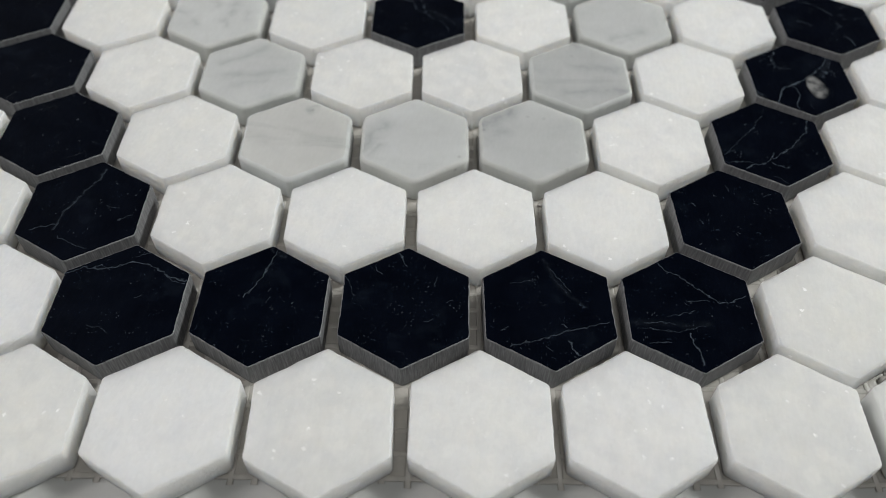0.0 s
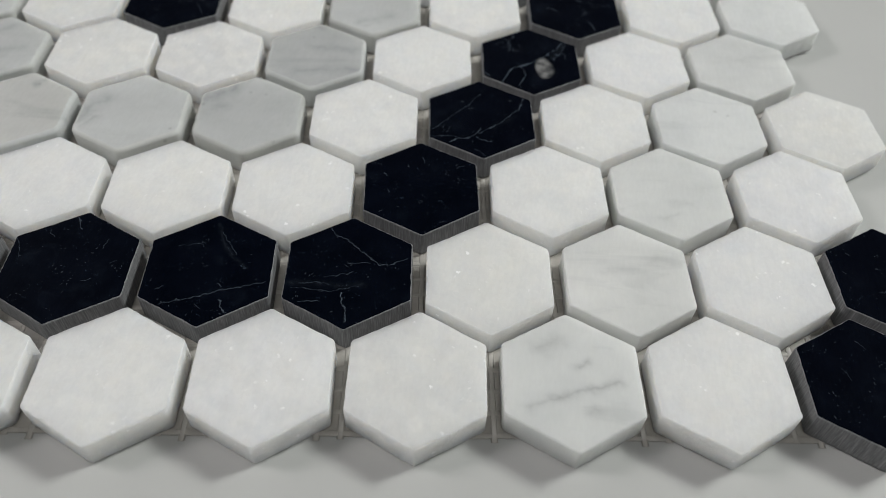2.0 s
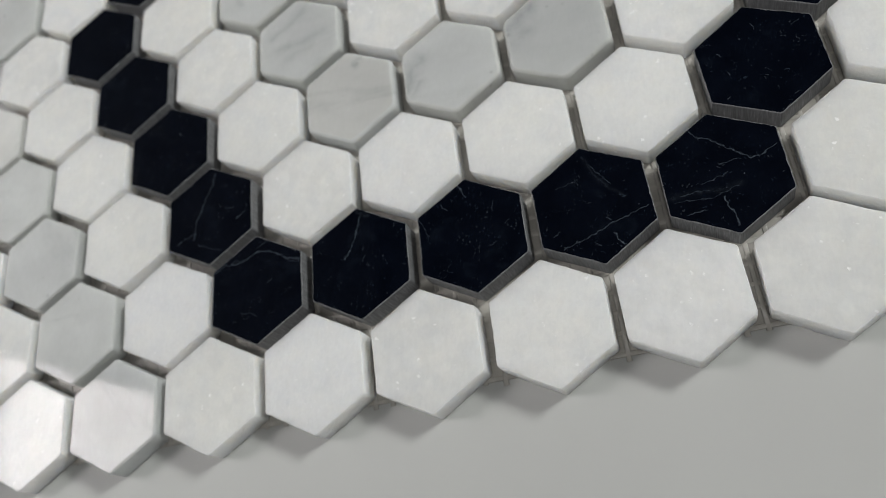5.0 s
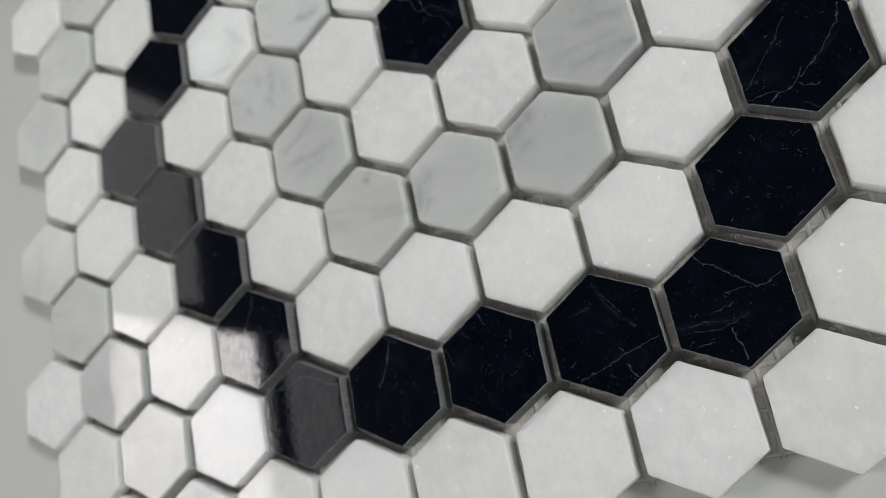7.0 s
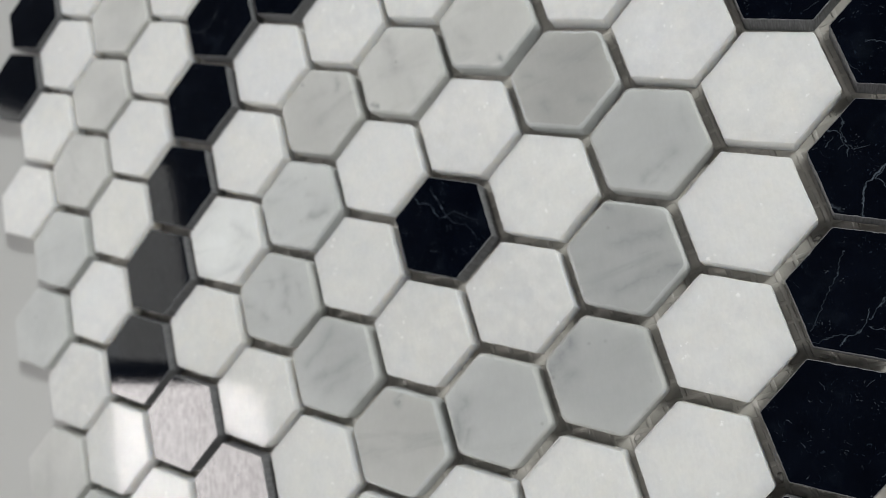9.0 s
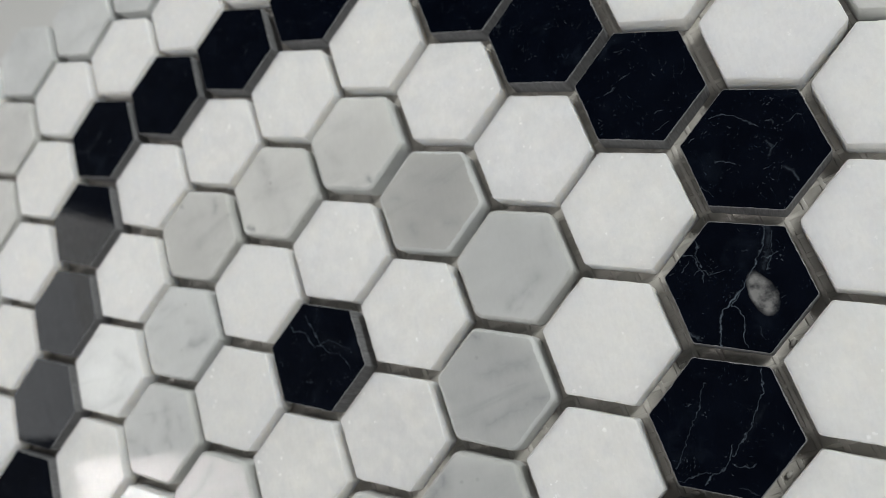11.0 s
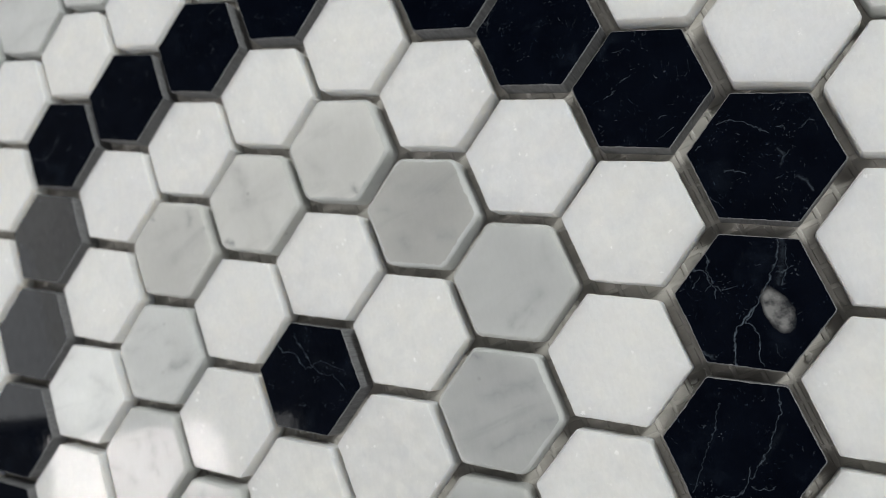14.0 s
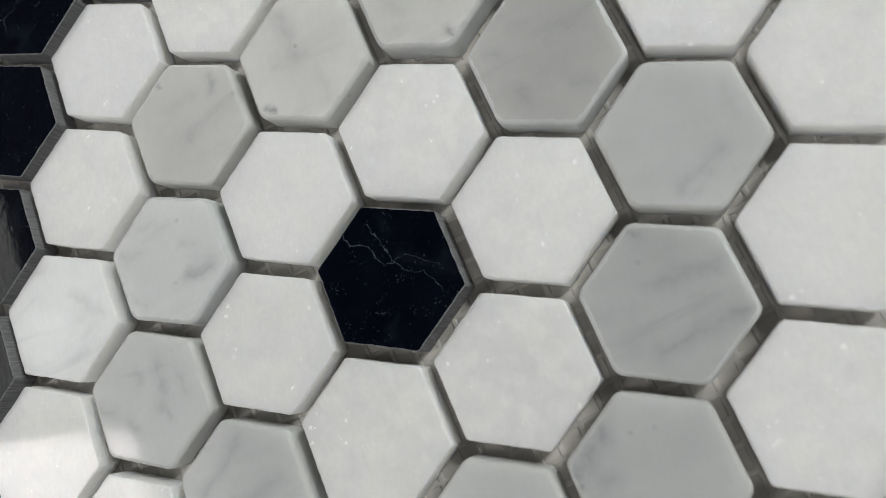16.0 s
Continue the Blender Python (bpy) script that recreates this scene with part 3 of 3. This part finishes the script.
vein(2, 0, 0.14, 0.3, (-6.3, 5.4), (-1.6, 6.2))
vein(0, 0, 0.18, 0.7, (-1.5, 11.7), (-0.3, 8.6))
vein(0, 0, 0.14, 0.5, (-11.1, 6.2), (-9.2, 1.7))
vein(0, 0, 0.14, 0.5, (-6.1, 8.9), (-4.6, 6.9))
vein(0, 0, 0.14, 0.5, (4.8, 4.5), (5.8, 6.5))
vein(0, 0, 0.16, 0.5, (3.6, -3.5), (4.9, -2.9))
vein(0, 0, 0.14, 0.4, (7.4, 0.8), (8.4, 1.4))
vein(-2, 0, 0.15, 0.9, (-3.4, 1.3), (-1.4, 4.5), (0.0, 8.5), (0.9, 11.9))
vein(-2, 0, 0.14, 0.6, (-2.7, 2.0), (-0.9, 5.6), (0.5, 9.1))
vein(-2, 0, 0.5, 0.2, (1.0, 11.2), (2.9, 10.5), (0.9, 13.2))
vein(-2, 0, 0.25, 0.5, (-6.3, -8.8), (-5.8, -9.9))
vein(-2, 0, 0.14, 0.5, (0.8, 0.2), (1.6, 1.4))
vein(-4, 0, 0.24, 0.7, (-11.3, 6.1), (-8.1, 7.5), (-4.9, 7.1), (-2.1, 8.2), (0.3, 9.2), (2.5, 8.7), (5.4, 7.3), (7.9, 5.8), (11.1, 4.9))
vein(-4, 0, 0.2, 0.6, (-6.6, 7.5), (-5.2, 8.2), (-3.4, 7.2))
vein(-4, 0, 0.18, 0.5, (0.5, 10.3), (2.4, 11.0), (3.8, 11.7))
vein(-4, 0, 0.18, 0.5, (6.7, 6.4), (8.6, 4.9), (10.7, 4.6))
vein(-4, 0, 0.18, 0.4, (-3.8, -5.3), (-1.7, -5.5), (-0.0, -6.4))
vein(-4, 0, 0.16, 0.4, (3.0, 0.9), (3.8, 1.7))
vein(-5, 1, 0.4, 0.3, (-4.4, -5.2), (-3.6, -0.8), (-1.7, 3.8), (0.5, 7.8), (1.3, 11.0))
vein(-5, 1, 0.18, 0.5, (-8.7, -5.3), (-5.7, -4.5), (-4.3, -3.7))
vein(-5, 1, 0.18, 0.4, (4.2, 0.9), (6.6, 0.2))
vein(-5, 1, 0.18, 0.4, (7.4, -2.8), (9.7, -1.3))
vein(-5, 1, 0.18, 0.4, (-3.2, -7.3), (3.0, -10.0))
vein(0, 4, 0.17, 0.8, (-0.2, 9.9), (0.1, 8.2), (0.9, 6.4), (1.5, 3.7), (1.7, 1.8))
vein(0, 4, 0.17, 0.8, (1.7, 1.8), (0.2, 2.1), (-0.7, 3.7), (-1.4, 6.6), (-3.1, 7.5), (-4.4, 7.9), (-4.9, 10.1))
vein(0, 4, 0.15, 0.5, (1.7, 1.8), (3.3, -0.3), (5.8, -1.7), (7.3, -4.4), (7.6, -6.1))
vein(0, 4, 0.15, 0.4, (1.8, 2.1), (3.9, 2.4), (6.3, 0.6), (8.8, -2.1))
vein(0, 4, 1.4, 0.08, (3.0, 2.8), (7.3, -0.9), (10.2, -3.8))
vein(0, 4, 0.14, 0.4, (-4.5, -4.5), (-2.3, -5.7))
vein(11, -1, 0.26, 0.5, (2.7, -8.6), (4.7, -5.7), (7.7, -3.7), (10.0, -2.7))
vein(11, -1, 0.18, 0.4, (4.4, -7.2), (8.9, -4.4))
vein(11, -1, 0.16, 0.3, (-5.0, 2.6), (-3.6, 0.4))
vein(11, -1, 0.16, 0.3, (-0.4, 8.2), (0.8, 7.0))
vein(12, 0, 0.18, 0.3, (-4.2, -3.1), (0.7, -1.3), (4.6, 0.6))
vein(12, 0, 0.18, 0.4, (10.3, 5.9), (12.0, 4.5))
vein(12, 0, 0.5, 0.1, (-4.7, -8.2), (4.0, -7.2))
vein(3, 3, 0.45, 0.5, (-0.8, 11.5), (0.1, 10.6))
vein(3, 3, 0.5, 0.34, (-1.2, 3.2), (3.0, 2.6), (6.3, 2.4), (9.5, 2.7))
vein(3, 3, 0.45, 0.3, (2.6, 3.7), (8.6, 1.7))
vein(3, 3, 0.5, 0.42, (-3.9, -6.0), (0.4, -6.2), (3.9, -6.0), (7.4, -5.8), (11.0, -6.1))
vein(3, 3, 0.4, 0.28, (-0.7, -6.6), (3.9, -6.9), (6.4, -6.2))
vein(3, 3, 0.6, 0.2, (-9.9, 2.2), (-5.8, 1.2))
vein(3, 3, 0.6, 0.15, (-8.7, -3.0), (-4.3, -3.1))
vein(4, 4, 0.5, 0.34, (-3.6, -7.3), (0.0, -6.3), (3.8, -4.9))
vein(4, 4, 0.4, 0.22, (-2.7, -9.2), (1.4, -7.0))
vein(4, 4, 0.4, 0.15, (8.5, 3.8), (8.0, -0.9))
vein(2, 2, 0.8, 0.55, (-11.5, 3.3), (-8.4, 5.5), (-4.6, 8.9))
vein(2, 2, 0.7, 0.35, (-9.7, -0.1), (-6.4, 2.1))
vein(0, 2, 0.8, 0.55, (-10.6, -2.7), (-9.4, 0.5), (-6.9, 3.7))
vein(0, 2, 0.5, 0.35, (-9.4, -5.6), (-7.3, -2.8))
vein(3, 5, 0.5, 0.4, (1.8, -6.2), (3.9, -7.8))
vein(3, 5, 0.45, 0.34, (-6.0, -3.6), (-5.8, -5.7))
vein(3, 5, 0.4, 0.28, (-7.9, 4.9), (-6.9, 3.7))
vein(3, 5, 0.6, 0.14, (-3.0, 7.9), (5.9, 1.8))
vein(2, 6, 0.25, 0.7, (0.5, -9.9), (0.8, -10.7))
vein(2, 6, 0.5, 0.15, (-7.6, 1.3), (-5.0, -2.4))
vein(2, 6, 0.5, 0.12, (-3.4, 5.6), (2.6, 4.5))
vein(0, 6, 0.6, 0.28, (-1.4, 9.6), (-1.0, 4.4), (-0.8, 0.5))
vein(0, 6, 0.5, 0.15, (1.8, -3.4), (2.2, -9.6))
vein(0, 6, 0.25, 0.7, (-9.5, -5.9), (-8.8, -7.2))
vein(-2, 6, 0.22, 0.8, (-3.3, 10.4), (-3.1, 9.4))
vein(-2, 6, 0.35, 0.4, (7.6, 6.6), (6.7, 3.4))
vein(-2, 6, 0.6, 0.12, (-2.7, 3.8), (1.8, 5.0))
vein(-3, 5, 0.4, 0.38, (2.8, -4.4), (5.1, -4.9), (7.5, -5.2))
vein(-3, 5, 0.4, 0.2, (-8.9, 4.8), (-5.3, 3.6))
vein(-3, 5, 0.4, 0.2, (3.0, 1.2), (5.9, 0.4))
vein(-3, 5, 0.35, 0.2, (-9.3, -3.8), (-7.6, -6.3))
vein(-4, 4, 0.5, 0.32, (3.6, 5.7), (3.1, -0.7), (1.9, -2.3))
vein(-4, 4, 0.4, 0.32, (-1.0, 5.5), (-1.2, 3.3))
vein(-4, 4, 0.5, 0.32, (-10.9, 2.0), (-8.2, 0.3))
vein(-4, 4, 0.4, 0.32, (2.9, 0.5), (2.8, -4.8))
vein(-4, 4, 0.4, 0.28, (-5.3, -2.5), (-4.1, -4.6))
vein(-4, 4, 0.35, 0.22, (6.7, 2.1), (7.8, -1.6))
vein(-3, 3, 0.5, 0.3, (-7.4, 2.5), (-2.2, 5.5), (2.1, 8.9))
vein(-3, 3, 0.5, 0.3, (-5.3, -1.6), (1.1, -1.5), (7.7, 0.0))
vein(-3, 3, 0.4, 0.18, (-4.1, -5.3), (3.5, -3.2))
vein(-2, 2, 0.3, 0.5, (3.6, 10.1), (2.4, 8.5))
vein(-2, 2, 0.7, 0.12, (-7.8, -0.6), (-1.9, -5.5))
vein(7, -1, 0.7, 0.32, (-5.4, 5.8), (-3.4, 6.3), (-1.9, 7.2))
vein(7, -1, 0.35, 0.34, (1.3, 2.3), (2.9, 3.0))
vein(7, -1, 0.32, 0.4, (-3.8, -3.9), (1.1, -2.5), (5.9, -1.1), (7.9, -0.4))
vein(7, -1, 0.3, 0.28, (-7.6, -5.3), (-3.8, -4.2))
vein(7, -1, 0.35, 0.34, (2.2, -6.6), (3.2, -6.2))
vein(8, 0, 0.5, 0.14, (-4.8, 1.3), (1.8, 2.4), (6.4, 4.3))
vein(9, 1, 0.4, 0.14, (-0.5, -3.9), (3.1, -3.2))
vein(9, 1, 0.3, 0.2, (-3.3, -7.6), (0.3, -6.2))
vein(-5, 5, 0.5, 0.16, (4.0, 3.1), (7.3, -1.4), (8.5, -3.7))
vein(-5, 5, 0.4, 0.14, (-3.3, 10.8), (-1.3, 10.4))
# mean reflectance of single grey tiles, and white tiles that are clouded or cool
TONES = {(3, 3): 0.47, (4, 4): 0.52, (2, 2): 0.49, (3, 5): 0.45, (2, 6): 0.62, (0, 6): 0.61, (-2, 6): 0.54,
         (-3, 5): 0.62, (-4, 4): 0.55, (-3, 3): 0.52, (0, 2): 0.54, (-2, 2): 0.51, (-5, 5): 0.80}
WARM = {(2, 6), (0, 6), (-2, 6), (3, 5), (-2, 2)}
CLOUDED = {(-2, 4), (-1, 3), (1, 3), (-6, 4), (-3, 1), (-8, 2), (-10, 0), (-5, -1), (-9, 3), (-5, 3), (-4, 2), (6, 0), (-1, -1), (12, 2), (5, -1), (-7, 1), (-10, 4), (-8, 6)}
COOL = {(9, 3), (10, 4), (9, 5), (-9, 5), (-3, -1), (-3, 7), (5, 5), (-5, 3), (11, 1), (-6, 0)}
CENTRES = [(0, 4), (18, -2), (18, 10), (-18, 10), (-18, -2), (0, 16), (0, -8)]
RINGS = ("black", "white", "grey", "white", "black", "white", "pale")

sheet = tagged(new("mosaic_sheet"), "black, white and grey hexagon marble mosaic sheet lying on table", "tile sheet")


def ring_of(twice_x, row):
    """Steps from the nearest ring's middle, on the grid of hexagons."""
    best = 99
    for cx, cy in CENTRES:
        dx, dy = abs(twice_x - cx), abs(row - cy)
        best = min(best, dy + max(0, (dx - dy) // 2))
    return best


ASH = grey_stone("ash_grey_marble", (0.50, 0.508, 0.51), (0.61, 0.618, 0.615))
KINDS["ash"] = [tile_mesh("ash_grey_tile", s + 120, ASH, GREY_SIDE, 0.0008, 0.00045, 0.00008, 0.5) for s in range(5)], "ash grey marble tile"


def lay_row(row, shifts):
    """One row of twelve tiles; shifts: each tile's offset from the grid in tenths of a millimetre, and its turn in degrees."""
    rng = random.Random(row + 50)
    first = -11 if row % 2 else -10
    for i, (sx, sy, turn) in enumerate(shifts):
        twice_x = first + 2 * i
        kind = RINGS[min(6, ring_of(twice_x, row))]
        meshes, label = KINDS["ash" if kind == "pale" and twice_x < 0 else kind]
        if label == KINDS["white"][1] and (twice_x, row) in CLOUDED | COOL:
            meshes = KINDS["clouded" if (twice_x, row) in CLOUDED else "cool"][0]
        data, spin = rng.choice(meshes), 60 * rng.randrange(6)
        if (twice_x, row) in HERO:
            data, spin = data.copy(), 0
            lines = HERO[twice_x, row]
            if label == KINDS["black"][1]:
                spot = (0.0032, -0.0029, 0.0023, 0.0043, -0.04) if (twice_x, row) == (7, 3) else None
                data.materials[0] = black_stone("black_veined_marble", lines, spot)
            elif (twice_x, row) in TONES:
                tone = TONES[twice_x, row]
                tint = (0.992, 1.0, 0.978) if (twice_x, row) in WARM else (0.975, 1.0, 0.998)
                low, high = (tuple(tone * k * c for c in tint) for k in (0.92, 1.07))
                data.materials[0] = grey_stone("grey_streaked_marble", low, high, lines=lines, own_tint=False)
            else:
                data.materials[0] = grey_stone("pale_grey_streaked_marble", *PALE_TONES, lines=lines)
        ob = new("hexagon_tile", data)
        ob.parent = sheet
        ob.matrix_basis = pose(twice_x * PITCH / 2 + sx * 1e-4, row * RISE + sy * 1e-4, TOP_Z + rng.uniform(-0.0001, 0.0001),
                               rng.uniform(-0.14, 0.14), rng.uniform(-0.14, 0.14), spin + turn)
        tagged(ob, label)


backing = tagged(new("backing_mesh"), "open glass fibre mesh glued under the tiles")
backing.parent = sheet


def strand(length, seed):
    """A flat coated thread along x, gently uneven."""
    bm = bmesh.new()
    rings, n = [], 40
    for i in range(n + 1):
        x = (i / n - 0.5) * length
        w = 0.00055 * (1 + 0.25 * noise.noise(Vector((x * 300, seed, 0))))
        y = 0.00025 * noise.noise(Vector((x * 60, seed, 5)))
        z = 0.0
        rings.append([bm.verts.new((x, y + dy, z + dz)) for dy, dz in ((-w, 0.00019), (-w * 0.55, 0.00027), (w * 0.55, 0.00027), (w, 0.00019))])
    for a, b in zip(rings, rings[1:]):
        for k in range(3):
            bm.faces.new((a[k], b[k], b[k + 1], a[k + 1])).smooth = True
        bm.faces.new((a[3], b[3], b[0], a[0]))
    bm.faces.new(rings[0])
    bm.faces.new(rings[-1][::-1])
    return mesh_of("strand", bm, FIBRE)


SX0, SX1, SY0, SY1 = -0.1375, 0.1500, -0.0305, 0.2265
part("adhesive_film", box(bmesh.new(), SX0, SY0 + 0.0008, TABLE_Z + 0.00002, SX1, SY1, TABLE_Z + 0.00022), FILM, backing)
long_x = [strand(SX1 - SX0, s) for s in range(4)]
long_y = [strand(SY1 - SY0, s + 9) for s in range(4)]
rng = random.Random(5)
y = SY0 + 0.001
while y < SY1:
    ob = new("strand", rng.choice(long_x))
    ob.parent = backing
    ob.matrix_basis = pose((SX0 + SX1) / 2 + rng.uniform(-0.0006, 0.0006), y, TABLE_Z)
    y += 0.0040 + rng.uniform(-0.0003, 0.0003)
x = SX0 + 0.001
while x < SX1:
    ob = new("strand", rng.choice(long_y))
    ob.parent = backing
    ob.matrix_basis = pose(x, (SY0 + SY1) / 2 + rng.uniform(-0.0006, 0.0006), TABLE_Z + 0.00002, 0, 0, 90)
    x += 0.0042 + rng.uniform(-0.0003, 0.0003)


def glue_drop(seed):
    """A small flattened bead of hardened adhesive."""
    bm = bmesh.new()
    bmesh.ops.create_icosphere(bm, subdivisions=2, radius=1.0)
    for v in bm.verts:
        k = 1 + 0.35 * noise.noise(v.co * 1.3 + Vector((seed * 4.1, 0, 0)))
        v.co = Vector((v.co.x * 0.0009 * k, v.co.y * 0.0005 * k, v.co.z * 0.0004 * k))
    for f in bm.faces:
        f.smooth = True
    return mesh_of("glue_drop", bm, GLUE)


drops = [glue_drop(s) for s in range(4)]
rng = random.Random(11)
# beads in the joints: tile's doubled column and row, which edge (0 is up and right, clockwise)
for col, row, edge in ((9, 3, 2), (9, 3, 1), (8, 2, 2), (8, 2, 1), (10, 4, 2), (10, 4, 1), (6, 0, 2), (5, -1, 0), (7, -1, 0), (4, 0, 2),
                       (5, 1, 0), (6, 2, 2), (7, 3, 2), (9, 1, 3), (2, 2, 2), (5, 3, 2), (3, 1, 1), (0, 2, 3), (-2, 2, 2), (9, -1, 0)):
    a = radians(60 - 60 * edge)
    along = rng.uniform(-0.45, 0.45) * FLAT / math.sqrt(3)
    ob = new("glue_drop", rng.choice(drops))
    ob.parent = backing
    ob.matrix_basis = pose(col * PITCH / 2 + math.cos(a) * PITCH / 2 - math.sin(a) * along, row * RISE + math.sin(a) * PITCH / 2 + math.cos(a) * along,
                           TABLE_Z + 0.0005, 0, 0, math.degrees(a) + 90 + rng.uniform(-15, 15))

lay_row(-1, [(0.0, 0.0, 0.0), (0.0, 0.0, 0.0), (0.0, 0.0, 0.0), (0.0, 0.0, 0.0), (0.0, 0.0, 0.0), (-0.6, -3.0, 1.1), (1.8, -0.8, -0.2), (-0.4, 1.6, 0.7), (0.8, -0.0, -1.3), (3.0, -0.6, -0.7), (0.0, 0.0, 0.0), (1.0, -0.0, -1.5)])
lay_row(0, [(0.0, 0.0, 0.0), (-1.0, 5.8, 0.5), (4.2, -1.4, 1.5), (-4.4, -0.5, -0.6), (-4.3, 2.1, -1.1), (-1.6, 1.4, -0.8), (-0.5, 1.0, 1.2), (-1.0, 0.9, 0.0), (0.8, -3.5, -0.3), (3.6, -2.2, -0.4), (0.0, 0.0, 0.0), (-3.6, 1.2, -1.3)])
lay_row(1, [(-0.7, -2.2, -1.5), (-6.0, 2.9, -0.0), (-1.9, 3.8, -0.3), (-2.9, 0.6, 0.3), (2.5, -0.4, -1.1), (1.7, -2.5, 0.4), (1.5, -4.2, 0.8), (0.4, -4.5, 0.2), (0.1, 2.5, 1.4), (3.1, 2.3, -0.3), (-1.4, 3.2, -0.2), (4.5, 3.3, -0.4)])
lay_row(2, [(2.7, 0.5, -1.5), (0.0, 0.0, 0.0), (0.0, 0.0, 0.0), (3.2, -1.3, -0.2), (1.4, -1.5, -0.1), (1.8, -1.3, 0.4), (0.7, 0.7, 0.5), (-0.7, -0.0, -0.3), (1.6, -0.4, 0.5), (-0.8, 2.5, -0.4), (0.0, 0.0, 0.0), (3.3, -5.8, 0.8)])
lay_row(3, [(1.5, -3.6, -0.2), (0.0, 0.0, 0.0), (0.0, 0.0, 0.0), (0.1, -2.2, -0.6), (-2.0, -0.2, 0.0), (0.5, 0.6, 0.3), (-0.5, 1.4, 0.5), (-3.1, 0.6, -0.0), (-4.3, 1.0, -0.1), (-0.3, -0.7, -0.5), (1.4, -3.3, 0.3), (0.0, 0.0, 0.0)])
lay_row(4, [(0.0, 0.0, 0.0), (0.0, 0.0, 0.0), (1.4, -0.7, -1.2), (2.2, 1.0, -0.9), (0.8, -1.7, -0.3), (-3.2, 2.6, -0.4), (1.5, 0.0, 0.2), (-1.8, -1.2, 0.9), (-1.8, 2.5, 0.4), (1.2, 2.3, -0.4), (-0.4, 1.3, 0.4), (0.0, 0.0, 0.0)])
lay_row(5, [(1.1, 1.8, -1.5), (4.4, -2.2, -1.3), (-2.2, 1.6, 0.1), (-0.3, 0.4, 0.4), (3.6, -1.4, 1.2), (1.1, -0.2, -0.5), (-0.2, -5.1, -0.1), (-1.2, -2.6, 0.7), (-1.0, -4.0, 0.1), (-5.5, 5.4, -0.5), (4.7, -5.7, -1.5), (0.0, 0.0, 0.0)])
lay_row(6, [(-1.6, 1.4, -0.5), (6.0, 0.7, -0.8), (0.0, 0.0, 0.0), (0.8, -4.3, -1.1), (0.4, 1.0, -0.1), (0.7, -1.6, -0.8), (-4.0, 3.1, 0.5), (0.1, -1.1, 0.1), (-4.7, 2.6, 0.0), (0.0, 0.0, 0.0), (0.0, 0.0, 0.0), (0.0, 0.0, 0.0)])
lay_row(7, [(-3.5, 1.3, 0.0), (0.0, 0.0, 0.0), (0.4, 0.1, -0.7), (1.6, -0.1, -1.5), (4.0, -3.1, -1.5), (3.7, -2.7, -0.5), (-0.9, -0.4, -0.5), (-1.7, -0.4, -0.9), (0.0, 0.0, 0.0), (0.0, 0.0, 0.0), (0.0, 0.0, 0.0), (0.0, 0.0, 0.0)])
lay_row(8, [(0.0, 0.0, 0.0), (0.0, 0.0, 0.0), (0.0, 0.0, 0.0), (0.0, 0.0, 0.0), (-5.9, 6.0, -1.5), (-6.0, 4.7, -1.5), (0.0, 0.0, 0.0), (0.0, 0.0, 0.0), (0.0, 0.0, 0.0), (0.0, 0.0, 0.0), (0.0, 0.0, 0.0), (0.0, 0.0, 0.0)])
lay_row(9, [(0.0, 0.0, 0.0), (0.0, 0.0, 0.0), (0.0, 0.0, 0.0), (0.0, 0.0, 0.0), (0.0, 0.0, 0.0), (0.0, 0.0, 0.0), (0.0, 0.0, 0.0), (0.0, 0.0, 0.0), (0.0, 0.0, 0.0), (0.0, 0.0, 0.0), (0.0, 0.0, 0.0), (0.0, 0.0, 0.0)])
lay_row(10, [(0.0, 0.0, 0.0), (0.0, 0.0, 0.0), (0.0, 0.0, 0.0), (0.0, 0.0, 0.0), (0.0, 0.0, 0.0), (0.0, 0.0, 0.0), (0.0, 0.0, 0.0), (0.0, 0.0, 0.0), (0.0, 0.0, 0.0), (0.0, 0.0, 0.0), (0.0, 0.0, 0.0), (0.0, 0.0, 0.0)])
